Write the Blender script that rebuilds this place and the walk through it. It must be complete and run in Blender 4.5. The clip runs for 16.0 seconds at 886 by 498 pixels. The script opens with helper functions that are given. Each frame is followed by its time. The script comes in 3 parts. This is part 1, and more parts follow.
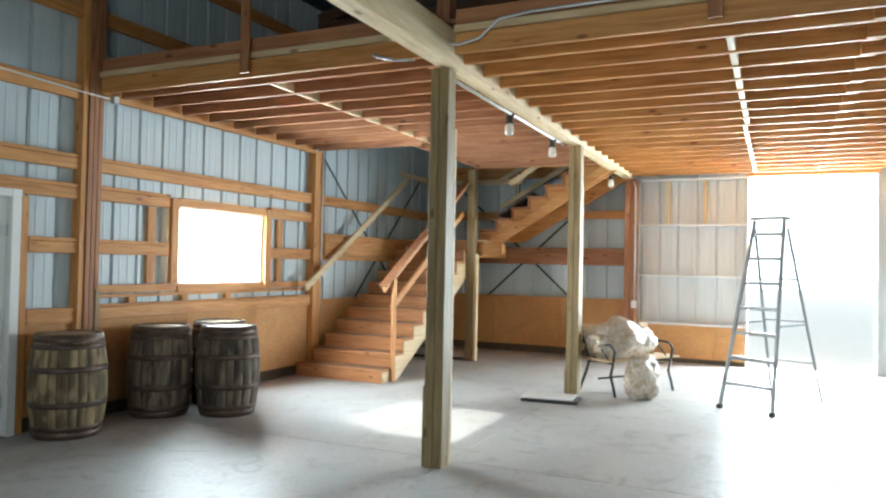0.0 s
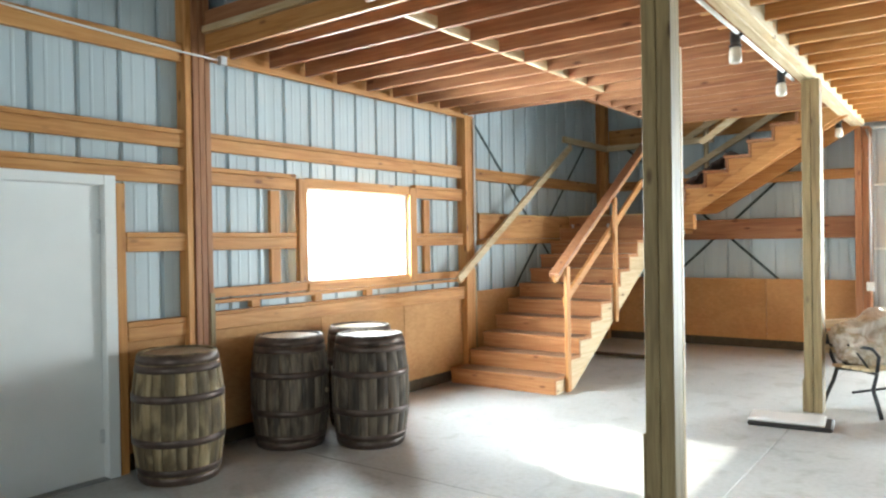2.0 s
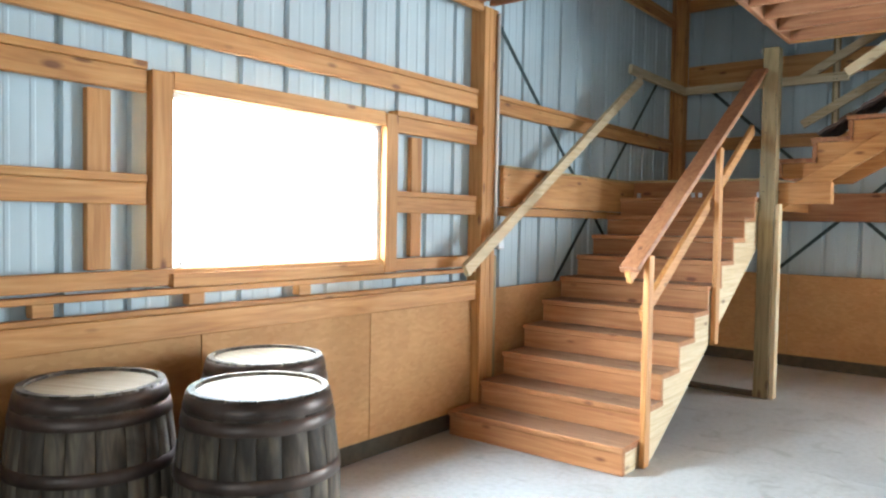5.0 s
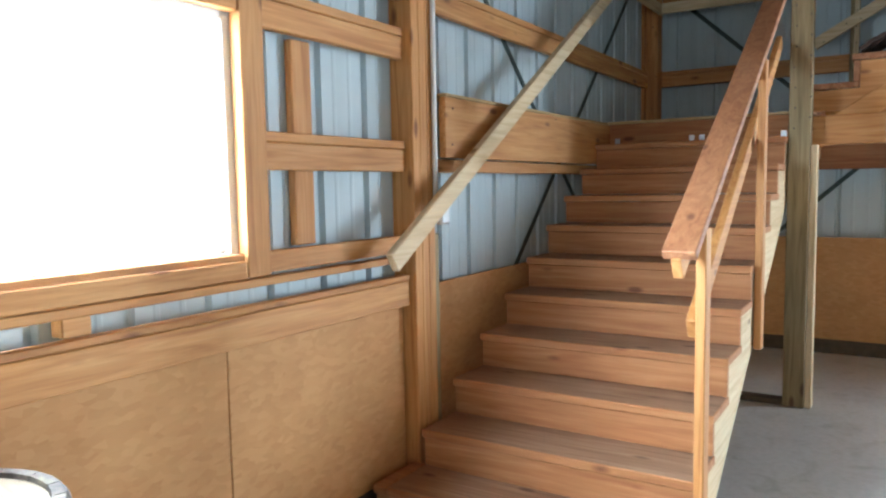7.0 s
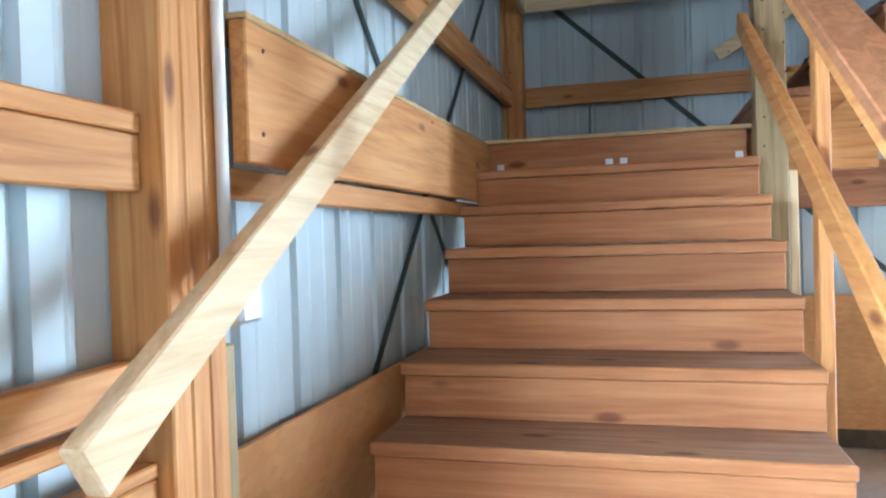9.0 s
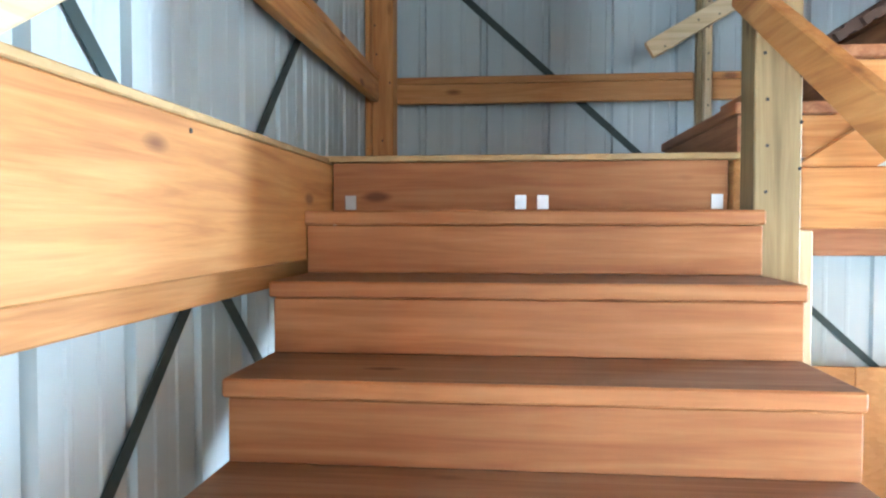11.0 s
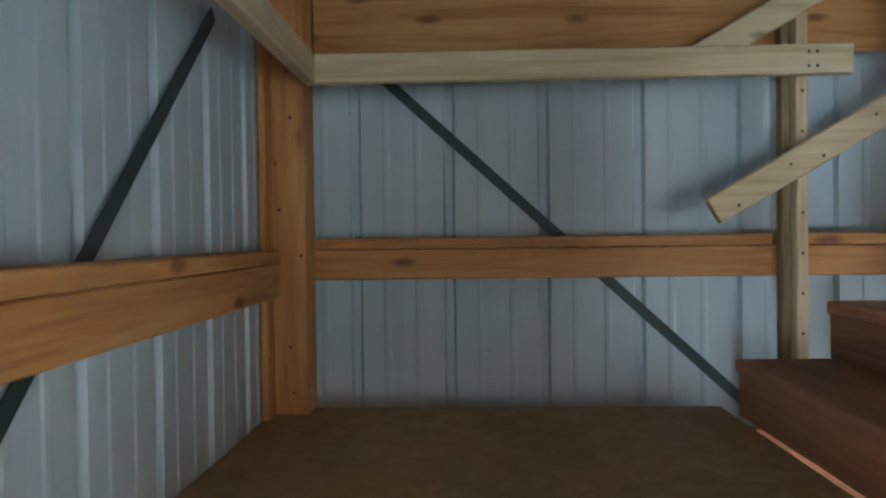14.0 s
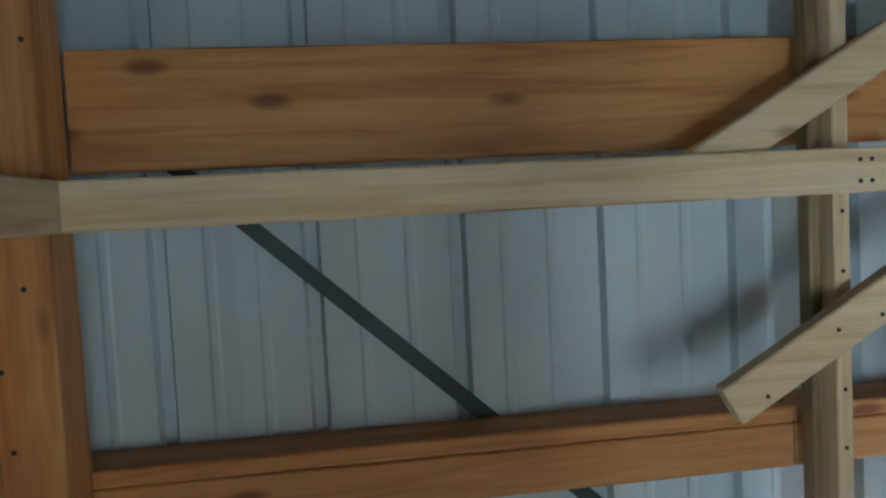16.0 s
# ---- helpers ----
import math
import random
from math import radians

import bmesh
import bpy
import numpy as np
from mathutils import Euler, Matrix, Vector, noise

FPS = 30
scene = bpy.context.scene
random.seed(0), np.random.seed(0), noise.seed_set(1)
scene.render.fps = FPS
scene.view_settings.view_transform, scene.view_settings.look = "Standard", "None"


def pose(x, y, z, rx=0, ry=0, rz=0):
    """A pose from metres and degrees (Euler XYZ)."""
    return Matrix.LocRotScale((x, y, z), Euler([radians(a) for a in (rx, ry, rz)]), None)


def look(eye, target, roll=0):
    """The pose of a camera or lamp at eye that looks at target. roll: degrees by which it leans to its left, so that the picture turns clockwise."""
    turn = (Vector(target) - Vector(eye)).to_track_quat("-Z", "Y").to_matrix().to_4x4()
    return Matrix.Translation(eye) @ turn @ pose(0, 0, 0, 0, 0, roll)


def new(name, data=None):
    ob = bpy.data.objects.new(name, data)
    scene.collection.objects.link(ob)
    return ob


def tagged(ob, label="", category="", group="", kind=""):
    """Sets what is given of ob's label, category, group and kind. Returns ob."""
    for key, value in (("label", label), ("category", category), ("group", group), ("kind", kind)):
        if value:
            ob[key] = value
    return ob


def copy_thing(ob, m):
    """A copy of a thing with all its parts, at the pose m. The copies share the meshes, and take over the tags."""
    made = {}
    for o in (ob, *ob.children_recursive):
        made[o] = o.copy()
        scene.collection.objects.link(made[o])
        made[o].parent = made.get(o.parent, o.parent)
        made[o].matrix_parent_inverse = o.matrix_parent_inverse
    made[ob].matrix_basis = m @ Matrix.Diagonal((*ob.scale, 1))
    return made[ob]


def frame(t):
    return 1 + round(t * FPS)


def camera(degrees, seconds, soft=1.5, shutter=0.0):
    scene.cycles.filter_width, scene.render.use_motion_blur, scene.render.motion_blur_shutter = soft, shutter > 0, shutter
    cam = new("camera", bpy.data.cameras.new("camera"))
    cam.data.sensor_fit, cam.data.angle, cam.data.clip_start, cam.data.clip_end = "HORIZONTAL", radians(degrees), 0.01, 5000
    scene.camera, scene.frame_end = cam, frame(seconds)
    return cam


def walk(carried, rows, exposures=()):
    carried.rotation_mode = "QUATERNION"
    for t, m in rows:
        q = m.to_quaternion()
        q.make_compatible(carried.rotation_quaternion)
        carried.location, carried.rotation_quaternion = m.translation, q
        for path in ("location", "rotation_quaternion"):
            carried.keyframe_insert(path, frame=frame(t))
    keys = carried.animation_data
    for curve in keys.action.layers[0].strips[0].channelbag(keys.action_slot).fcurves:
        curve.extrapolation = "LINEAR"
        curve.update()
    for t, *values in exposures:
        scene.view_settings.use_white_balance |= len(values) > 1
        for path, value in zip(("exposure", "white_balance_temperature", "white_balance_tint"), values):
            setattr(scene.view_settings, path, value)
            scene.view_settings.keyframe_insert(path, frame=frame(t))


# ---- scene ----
cam = camera(62.9, 16.0, 2.3)
PATH = [
    (0, (5.98, -0.745, 1.55), (5.139, 1.07, 1.594), 1.2),
    (0.5, (5.746, -0.509, 1.584), (4.8, 1.253, 1.61), 1.6),
    (1, (5.468, -0.19, 1.596), (4.402, 1.501, 1.633), 0.6),
    (1.5, (5.161, 0.218, 1.614), (4.035, 1.871, 1.598), 0.6),
    (2, (4.898, 0.658, 1.621), (3.714, 2.27, 1.603), -0.9),
    (2.5, (4.611, 1.113, 1.579), (3.389, 2.696, 1.548), 0.9),
    (3, (4.301, 1.546, 1.558), (2.995, 3.058, 1.472), 0.4),
    (3.5, (4.007, 1.994, 1.539), (2.786, 3.576, 1.454), 0.3),
    (4, (3.724, 2.464, 1.544), (2.473, 4.023, 1.473), 0.9),
    (6.5, (2.305, 4.512, 1.521), (1.169, 6.153, 1.384), 0.3),
    (7, (1.983, 4.909, 1.516), (0.921, 6.595, 1.343), -1.0),
    (7.5, (1.647, 5.303, 1.493), (0.582, 6.99, 1.352), 0.2),
    (8, (1.342, 5.714, 1.49), (0.472, 7.512, 1.393), -0.0),
    (8.5, (1.135, 6.133, 1.486), (0.489, 8.025, 1.421), -0.6),
    (9, (0.873, 6.624, 1.489), (0.331, 8.549, 1.455), -1.8),
    (11.5, (0.667, 8.256, 1.868), (0.537, 10.251, 1.792), 0.0),
    (12, (0.642, 8.486, 1.995), (0.55, 10.481, 1.894), -0.6),
    (12.5, (0.645, 8.717, 2.138), (0.493, 10.708, 2.018), -0.6),
    (13, (0.607, 8.934, 2.258), (0.436, 10.924, 2.154), -1.5),
    (13.5, (0.588, 9.2, 2.409), (0.549, 11.197, 2.299), -0.1),
    (14, (0.578, 9.435, 2.554), (0.506, 11.433, 2.522), -0.7),
    (14.5, (0.598, 9.696, 2.681), (0.555, 11.693, 2.574), -0.5),
    (15, (0.651, 9.935, 2.782), (0.67, 11.932, 2.681), -1.0),
    (15.5, (0.644, 10.158, 2.897), (0.746, 12.154, 2.822), -2.2),
    (16, (0.581, 10.371, 3.059), (0.853, 12.349, 2.947), -2.9),
]
EXPOSURES = [(0.0, 0.28, 6250, 1), (1.5, 0.65, 6350, 1), (3.0, 0.62, 6350, 1), (4.0, 0.75, 6100, 2), (6.5, 0.4, 5750, 1), (8.0, 0.65, 5400, 1), (9.0, 1.3, 5200, 1), (11.5, 2.05, 5550, 2), (12.5, 1.8, 5600, 2), (14.0, 1.45, 5450, 0), (16.0, 1.5, 5400, -2)]
walk(cam, [(t, look(eye, target, roll)) for t, eye, target, roll in PATH], EXPOSURES)

# ---- light ----
SUN_EL, SUN_DIR = radians(31), Vector((1.0, -0.05, 0))
world = bpy.data.worlds.new("world")
scene.world = world
world.use_nodes = True
wn = world.node_tree
sky = wn.nodes.new("ShaderNodeTexSky")
sky.sky_type, sky.sun_disc = "NISHITA", False
sky.sun_elevation, sky.sun_rotation = SUN_EL, radians(-90)
wn.nodes["Background"].inputs[1].default_value = 0.15
wn.links.new(sky.outputs[0], wn.nodes["Background"].inputs[0])
sun = new("sun", bpy.data.lights.new("sun", "SUN"))
sun.data.energy, sun.data.angle, sun.data.color = 5.0, radians(0.8), (1, 0.95, 0.86)
travel = Vector((math.cos(SUN_EL), -0.05, -math.sin(SUN_EL)))
sun.matrix_world = look((-20, 6, 12), Vector((-20, 6, 12)) + travel)


def area(name, eye, target, w, h, power, color=(0.86, 0.93, 1.0)):
    lamp = new(name, bpy.data.lights.new(name, "AREA"))
    lamp.data.shape, lamp.data.size, lamp.data.size_y = "RECTANGLE", w, h
    lamp.data.energy, lamp.data.color = power, color
    lamp.matrix_world = look(eye, target)
    return lamp


area("door_daylight", (6.42, 12.25, 1.55), (5.7, 0, 1.6), 1.75, 3.0, 740)
area("window_daylight", (-0.24, 5.98, 1.74), (5, 5.98, 1.25), 1.75, 1.2, 310)
area("south_door_daylight", (5.2, -3.9, 1.9), (4.6, 5, 1.9), 3.4, 3.4, 100, (1.0, 0.97, 0.93))


# ---- materials ----
def base(name, rough=0.7, metal=0.0):
    m = bpy.data.materials.new(name)
    m.use_nodes = True
    b = m.node_tree.nodes["Principled BSDF"]
    b.inputs["Roughness"].default_value, b.inputs["Metallic"].default_value = rough, metal
    return m, m.node_tree, b


def ramp(nt, src, stops):
    r = nt.nodes.new("ShaderNodeValToRGB")
    e = r.color_ramp.elements
    while len(e) < len(stops):
        e.new(0.5)
    for k, (p, c) in zip(e, stops):
        k.position, k.color = p, (*c, 1)
    nt.links.new(src, r.inputs[0])
    return r.outputs[0]


def noise_tex(nt, vec, scale, detail=4, distortion=0.0):
    n = nt.nodes.new("ShaderNodeTexNoise")
    n.inputs["Scale"].default_value, n.inputs["Detail"].default_value = scale, detail
    n.inputs["Distortion"].default_value = distortion
    nt.links.new(vec, n.inputs["Vector"])
    return n.outputs["Fac"]


def mix(nt, a, b, fac, mode="MIX"):
    x = nt.nodes.new("ShaderNodeMix")
    x.data_type, x.blend_type = "RGBA", mode
    for s, v in ((x.inputs["Factor"], fac), (x.inputs["A"], a), (x.inputs["B"], b)):
        if isinstance(v, (int, float)):
            s.default_value = v
        elif isinstance(v, tuple):
            s.default_value = (*v, 1)
        else:
            nt.links.new(v, s)
    return x.outputs["Result"]


def mapped(nt, scale, shift=True):
    tc = nt.nodes.new("ShaderNodeTexCoord")
    mp = nt.nodes.new("ShaderNodeMapping")
    mp.inputs["Scale"].default_value = scale
    nt.links.new(tc.outputs["Object"], mp.inputs["Vector"])
    if not shift:
        return mp.outputs[0]
    oi = nt.nodes.new("ShaderNodeObjectInfo")
    add = nt.nodes.new("ShaderNodeVectorMath")
    sc = nt.nodes.new("ShaderNodeMath")
    sc.operation, sc.inputs[1].default_value = "MULTIPLY", 37.0
    nt.links.new(oi.outputs["Random"], sc.inputs[0])
    nt.links.new(mp.outputs[0], add.inputs[0])
    nt.links.new(sc.outputs[0], add.inputs[1])
    return add.outputs[0]


def bump(nt, b, h, strength, dist=0.004):
    n = nt.nodes.new("ShaderNodeBump")
    n.inputs["Strength"].default_value, n.inputs["Distance"].default_value = strength, dist
    nt.links.new(h, n.inputs["Height"])
    nt.links.new(n.outputs[0], b.inputs["Normal"])


def wood(name, dark, mid, light, axis, rough=0.6, knots=True, stain=0.25):
    """Sawn timber with its grain along one axis of the world."""
    m, nt, b = base(name, rough)
    s = [16.0, 16.0, 16.0]
    s["xyz".index(axis)] = 0.9
    v = mapped(nt, s)
    g = noise_tex(nt, v, 1.6, 6, 1.2)
    col = ramp(nt, g, [(0.3, dark), (0.5, mid), (0.72, light)])
    fine = noise_tex(nt, mapped(nt, [k * 6 for k in s]), 1.5, 3)
    col = mix(nt, col, ramp(nt, fine, [(0.3, (0.62, 0.55, 0.5)), (0.7, (1, 1, 1))]), 0.32, "MULTIPLY")
    if knots:
        ks = [7.0, 7.0, 7.0]
        ks["xyz".index(axis)] = 2.6
        vo = nt.nodes.new("ShaderNodeTexVoronoi")
        vo.inputs["Scale"].default_value = 1.0
        nt.links.new(mapped(nt, ks), vo.inputs["Vector"])
        k = ramp(nt, vo.outputs["Distance"], [(0.07, (0.22, 0.1, 0.05)), (0.15, (1, 1, 1))])
        col = mix(nt, col, k, 0.75, "MULTIPLY")
    blot = noise_tex(nt, mapped(nt, [1.1, 1.1, 1.1]), 1.3, 3)
    col = mix(nt, col, ramp(nt, blot, [(0.35, (0.62, 0.5, 0.42)), (0.65, (1, 1, 1))]), stain, "MULTIPLY")
    oi = nt.nodes.new("ShaderNodeObjectInfo")
    col = mix(nt, col, ramp(nt, oi.outputs["Random"], [(0, (0.78, 0.74, 0.7)), (1, (1.0, 1.0, 1.0))]), 0.7, "MULTIPLY")
    nt.links.new(col, b.inputs["Base Color"])
    bump(nt, b, fine, 0.25, 0.003)
    return m


PINE = {a: wood("pine_" + a, (0.46, 0.19, 0.05), (0.61, 0.295, 0.088), (0.71, 0.39, 0.145), a) for a in "xyz"}
RED = {a: wood("red_fir_" + a, (0.29, 0.115, 0.05), (0.40, 0.18, 0.08), (0.50, 0.25, 0.12), a) for a in "xyz"}
PALE = {a: wood("pale_lumber_" + a, (0.58, 0.43, 0.23), (0.71, 0.56, 0.34), (0.78, 0.66, 0.44), a, stain=0.1) for a in "xyz"}
TREATED = {a: wood("treated_timber_" + a, (0.19, 0.135, 0.06), (0.29, 0.215, 0.10), (0.38, 0.295, 0.15), a) for a in "xyz"}
TREAD = wood("dusty_tread", (0.28, 0.155, 0.085), (0.36, 0.21, 0.12), (0.43, 0.28, 0.175), "x", 0.75, stain=0.45)
STEP = wood("stair_board", (0.38, 0.15, 0.052), (0.48, 0.212, 0.078), (0.56, 0.28, 0.115), "x", 0.7, stain=0.4)


def board_mat(name, a, b_, c):
    """Oriented strand board."""
    m, nt, b = base(name, 0.7)
    vo = nt.nodes.new("ShaderNodeTexVoronoi")
    vo.inputs["Scale"].default_value = 22
    nt.links.new(mapped(nt, (1.0, 1.0, 2.2)), vo.inputs["Vector"])
    col = ramp(nt, vo.outputs["Color"], [(0.1, a), (0.5, b_), (0.9, c)])
    n = noise_tex(nt, mapped(nt, (1, 1, 1)), 1.6, 4)
    col = mix(nt, col, ramp(nt, n, [(0.35, (0.72, 0.62, 0.52)), (0.65, (1, 1, 1))]), 0.6, "MULTIPLY")
    nt.links.new(col, b.inputs["Base Color"])
    bump(nt, b, vo.outputs["Distance"], 0.15)
    return m


OSB = board_mat("strand_board", (0.49, 0.245, 0.085), (0.53, 0.275, 0.10), (0.57, 0.305, 0.12))
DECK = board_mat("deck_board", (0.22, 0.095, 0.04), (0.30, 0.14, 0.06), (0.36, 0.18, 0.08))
PLY = board_mat("plywood", (0.42, 0.29, 0.13), (0.47, 0.33, 0.155), (0.52, 0.37, 0.18))


def metal_sheet(name, tone):
    m, nt, b = base(name, 0.32, 0.0)
    n = noise_tex(nt, mapped(nt, (2.0, 2.0, 0.25)), 2.0, 4)
    col = ramp(nt, n, [(0.3, tuple(0.86 * k for k in tone)), (0.7, tone)])
    nt.links.new(col, b.inputs["Base Color"])
    b.inputs["Specular IOR Level"].default_value = 0.4
    r = nt.nodes.new("ShaderNodeMapRange")
    r.inputs["To Min"].default_value, r.inputs["To Max"].default_value = 0.34, 0.55
    nt.links.new(noise_tex(nt, mapped(nt, (3, 3, 1)), 4, 3), r.inputs["Value"])
    nt.links.new(r.outputs[0], b.inputs["Roughness"])
    bump(nt, b, noise_tex(nt, mapped(nt, (1.5, 1.5, 0.6)), 2.5, 2), 0.25, 0.02)
    return m


METAL = metal_sheet("painted_steel_sheet", (0.52, 0.60, 0.635))
WHITE_METAL = metal_sheet("white_steel_sheet", (0.62, 0.65, 0.66))


def concrete():
    m, nt, b = base("concrete", 0.45)
    v = mapped(nt, (1, 1, 1), False)
    col = ramp(nt, noise_tex(nt, v, 0.55, 6, 0.6), [(0.3, (0.41, 0.415, 0.41)), (0.7, (0.57, 0.575, 0.57))])
    col = mix(nt, col, ramp(nt, noise_tex(nt, v, 26, 5), [(0.35, (0.86, 0.86, 0.85)), (0.6, (1, 1, 1))]), 0.8, "MULTIPLY")
    col = mix(nt, col, ramp(nt, noise_tex(nt, v, 3.1, 5, 1.5), [(0.30, (0.70, 0.69, 0.66)), (0.46, (1, 1, 1))]), 0.7, "MULTIPLY")
    nt.links.new(col, b.inputs["Base Color"])
    r = nt.nodes.new("ShaderNodeMapRange")
    r.inputs["To Min"].default_value, r.inputs["To Max"].default_value = 0.28, 0.62
    nt.links.new(noise_tex(nt, v, 1.4, 4), r.inputs["Value"])
    nt.links.new(r.outputs[0], b.inputs["Roughness"])
    bump(nt, b, noise_tex(nt, v, 60, 4), 0.12)
    return m


CONCRETE = concrete()


def plain(name, color, rough=0.5, metal=0.0, var=0.12, scale=14.0):
    m, nt, b = base(name, rough, metal)
    lo = tuple(k * (1 - var) for k in color)
    n = noise_tex(nt, mapped(nt, (1, 1, 1)), scale, 4)
    nt.links.new(ramp(nt, n, [(0.3, lo), (0.7, color)]), b.inputs["Base Color"])
    bump(nt, b, n, 0.08)
    return m


WHITE = plain("white_paint", (0.80, 0.81, 0.80), 0.45, var=0.05, scale=3)
STRAP = plain("dark_steel_strap", (0.035, 0.055, 0.055), 0.5, 0.3)
GALV = plain("galvanised_steel", (0.62, 0.63, 0.64), 0.4, 0.7)
ALU = plain("worn_aluminium", (0.34, 0.34, 0.34), 0.5, 0.5)
BLACK = plain("black_plastic", (0.02, 0.02, 0.022), 0.45)
IRON = plain("black_cast_iron", (0.03, 0.03, 0.032), 0.5, 0.4)
HOOP = plain("rusted_hoop_steel", (0.12, 0.082, 0.066), 0.38, 0.4, var=0.5, scale=9)
# Near-black on purpose: the gloom under the roof is in this colour.
ROOF = plain("roof_lining_in_shade", (0.055, 0.055, 0.06), 0.8, var=0.3, scale=2)
# Truss timber, much darker than the other woods.
DARKWOOD = wood("dark_truss_timber", (0.10, 0.045, 0.03), (0.15, 0.07, 0.045), (0.2, 0.1, 0.06), "x")
EARTH = plain("gravel_ground", (0.62, 0.61, 0.58), 0.9, var=0.35, scale=40)
PVC = plain("white_conduit", (0.78, 0.78, 0.76), 0.4, var=0.05)
# Dark brown with the shade of gaps and recesses put into the colour.
SHADOWGAP = plain("shadow_gap_brown", (0.10, 0.075, 0.045), 0.8, var=0.4)


def stave_mat(name, a, b_, c):
    m, nt, b = base(name, 0.75)
    g = noise_tex(nt, mapped(nt, (14, 14, 1.4)), 1.8, 6, 0.8)
    col = ramp(nt, g, [(0.3, a), (0.52, b_), (0.72, c)])
    ge = nt.nodes.new("ShaderNodeObjectInfo")
    col = mix(nt, col, ramp(nt, ge.outputs["Random"], [(0, (0.6, 0.58, 0.56)), (0.5, (0.88, 0.86, 0.84)), (1, (1, 1, 1))]), 0.7, "MULTIPLY")
    st = noise_tex(nt, mapped(nt, (3.0, 3.0, 1.2)), 1.6, 5, 1)
    col = mix(nt, col, ramp(nt, st, [(0.40, (0.22, 0.2, 0.2)), (0.56, (1, 1, 1))]), 0.8, "MULTIPLY")
    nt.links.new(col, b.inputs["Base Color"])
    bump(nt, b, g, 0.4)
    return m


STAVE = stave_mat("oak_stave", (0.20, 0.145, 0.075), (0.33, 0.25, 0.135), (0.43, 0.34, 0.2))
STAVE_DARK = stave_mat("dark_oak_stave", (0.085, 0.065, 0.05), (0.165, 0.13, 0.098), (0.28, 0.225, 0.15))
HEAD = wood("oak_head", (0.26, 0.2, 0.13), (0.4, 0.33, 0.23), (0.5, 0.43, 0.32), "x", 0.5, knots=False)


def glass(name):
    m, nt, b = base(name, 0.02)
    b.inputs["Transmission Weight"].default_value, b.inputs["IOR"].default_value = 1.0, 1.1
    return m


GLASS = glass("clear_glass")


def film_mat():
    m, nt, b = base("milky_plastic_film", 0.25)
    b.inputs["Base Color"].default_value = (0.74, 0.66, 0.55, 1)
    b.inputs["Transmission Weight"].default_value = 0.12
    n = noise_tex(nt, mapped(nt, (1, 1, 1)), 9, 5, 1.5)
    nt.links.new(ramp(nt, n, [(0.3, (0.50, 0.40, 0.28)), (0.65, (0.80, 0.74, 0.66))]), b.inputs["Base Color"])
    bump(nt, b, n, 0.7, 0.02)
    return m


FILM = film_mat()


# ---- mesh helpers ----
def mesh_ob(name, bm, mat, parent=None, label=""):
    me = bpy.data.meshes.new(name)
    bm.to_mesh(me)
    bm.free()
    me.materials.append(mat)
    ob = new(name, me)
    if parent:
        ob.parent = parent
    if label:
        ob["label"] = label
    return ob


def part(name, bm, mat, parent, label=""):
    return mesh_ob(name, bm, mat, parent, label)


def box(bm, lo, hi, bevel=0.0, m=None):
    c = [(a + b) / 2 for a, b in zip(lo, hi)]
    s = [abs(b - a) for a, b in zip(lo, hi)]
    mat = Matrix.Translation(c) @ Matrix.Diagonal((*s, 1))
    r = bmesh.ops.create_cube(bm, size=1, matrix=(m @ mat) if m else mat)
    if bevel:
        es = {e for v in r["verts"] for e in v.link_edges}
        bmesh.ops.bevel(bm, geom=list(es), offset=bevel, segments=1, affect="EDGES")
    return bm


def one(lo, hi, bevel=0.004, m=None):
    return box(bmesh.new(), lo, hi, bevel, m)


def thing(name, label, category, group="", kind="", at=(0, 0, 0)):
    ob = tagged(new(name), label, category, group, kind)
    ob.location = at
    return ob


def beam_between(a, b, w, h, bevel=0.004, up=(0, 0, 1)):
    """A board of width w and height h from a to b."""
    a, b = Vector(a), Vector(b)
    d = (b - a)
    x = d.normalized()
    y = Vector(up).cross(x).normalized()
    z = x.cross(y)
    m = Matrix((x, y, z)).transposed().to_4x4()
    m.translation = (a + b) / 2
    L = d.length
    return one((-L / 2, -w / 2, -h / 2), (L / 2, w / 2, h / 2), bevel, m)


def tube(points, r, n=8):
    bm = bmesh.new()
    pts = [Vector(p) for p in points]
    rings = []
    for i, p in enumerate(pts):
        d = (pts[min(i + 1, len(pts) - 1)] - pts[max(i - 1, 0)]).normalized()
        s = d.orthogonal().normalized() if not rings else (prev - prev.dot(d) * d).normalized()
        prev = s
        t = d.cross(s)
        rings.append([bm.verts.new(p + r * (math.cos(2 * math.pi * k / n) * s + math.sin(2 * math.pi * k / n) * t)) for k in range(n)])
    for u, v in zip(rings, rings[1:]):
        for k in range(n):
            bm.faces.new((u[k], u[(k + 1) % n], v[(k + 1) % n], v[k])).smooth = True
    bm.faces.new(rings[0][::-1])
    bm.faces.new(rings[-1])
    return bm


def lathe(profile, n=32, smooth=True, caps=True):
    bm = bmesh.new()
    rings = [[bm.verts.new((r * math.cos(2 * math.pi * k / n), r * math.sin(2 * math.pi * k / n), z)) for k in range(n)] for r, z in profile]
    for u, v in zip(rings, rings[1:]):
        for k in range(n):
            bm.faces.new((u[k], u[(k + 1) % n], v[(k + 1) % n], v[k])).smooth = smooth
    if caps:
        bm.faces.new(rings[0][::-1])
        bm.faces.new(rings[-1])
    return bm


def board(name, label, lo, hi, mats, category="beam", group="", kind="structure", bevel=0.004):
    axis = max(range(3), key=lambda i: hi[i] - lo[i])
    return tagged(mesh_ob(name, one(lo, hi, bevel), mats["xyz"[axis]]), label, category, group, kind)


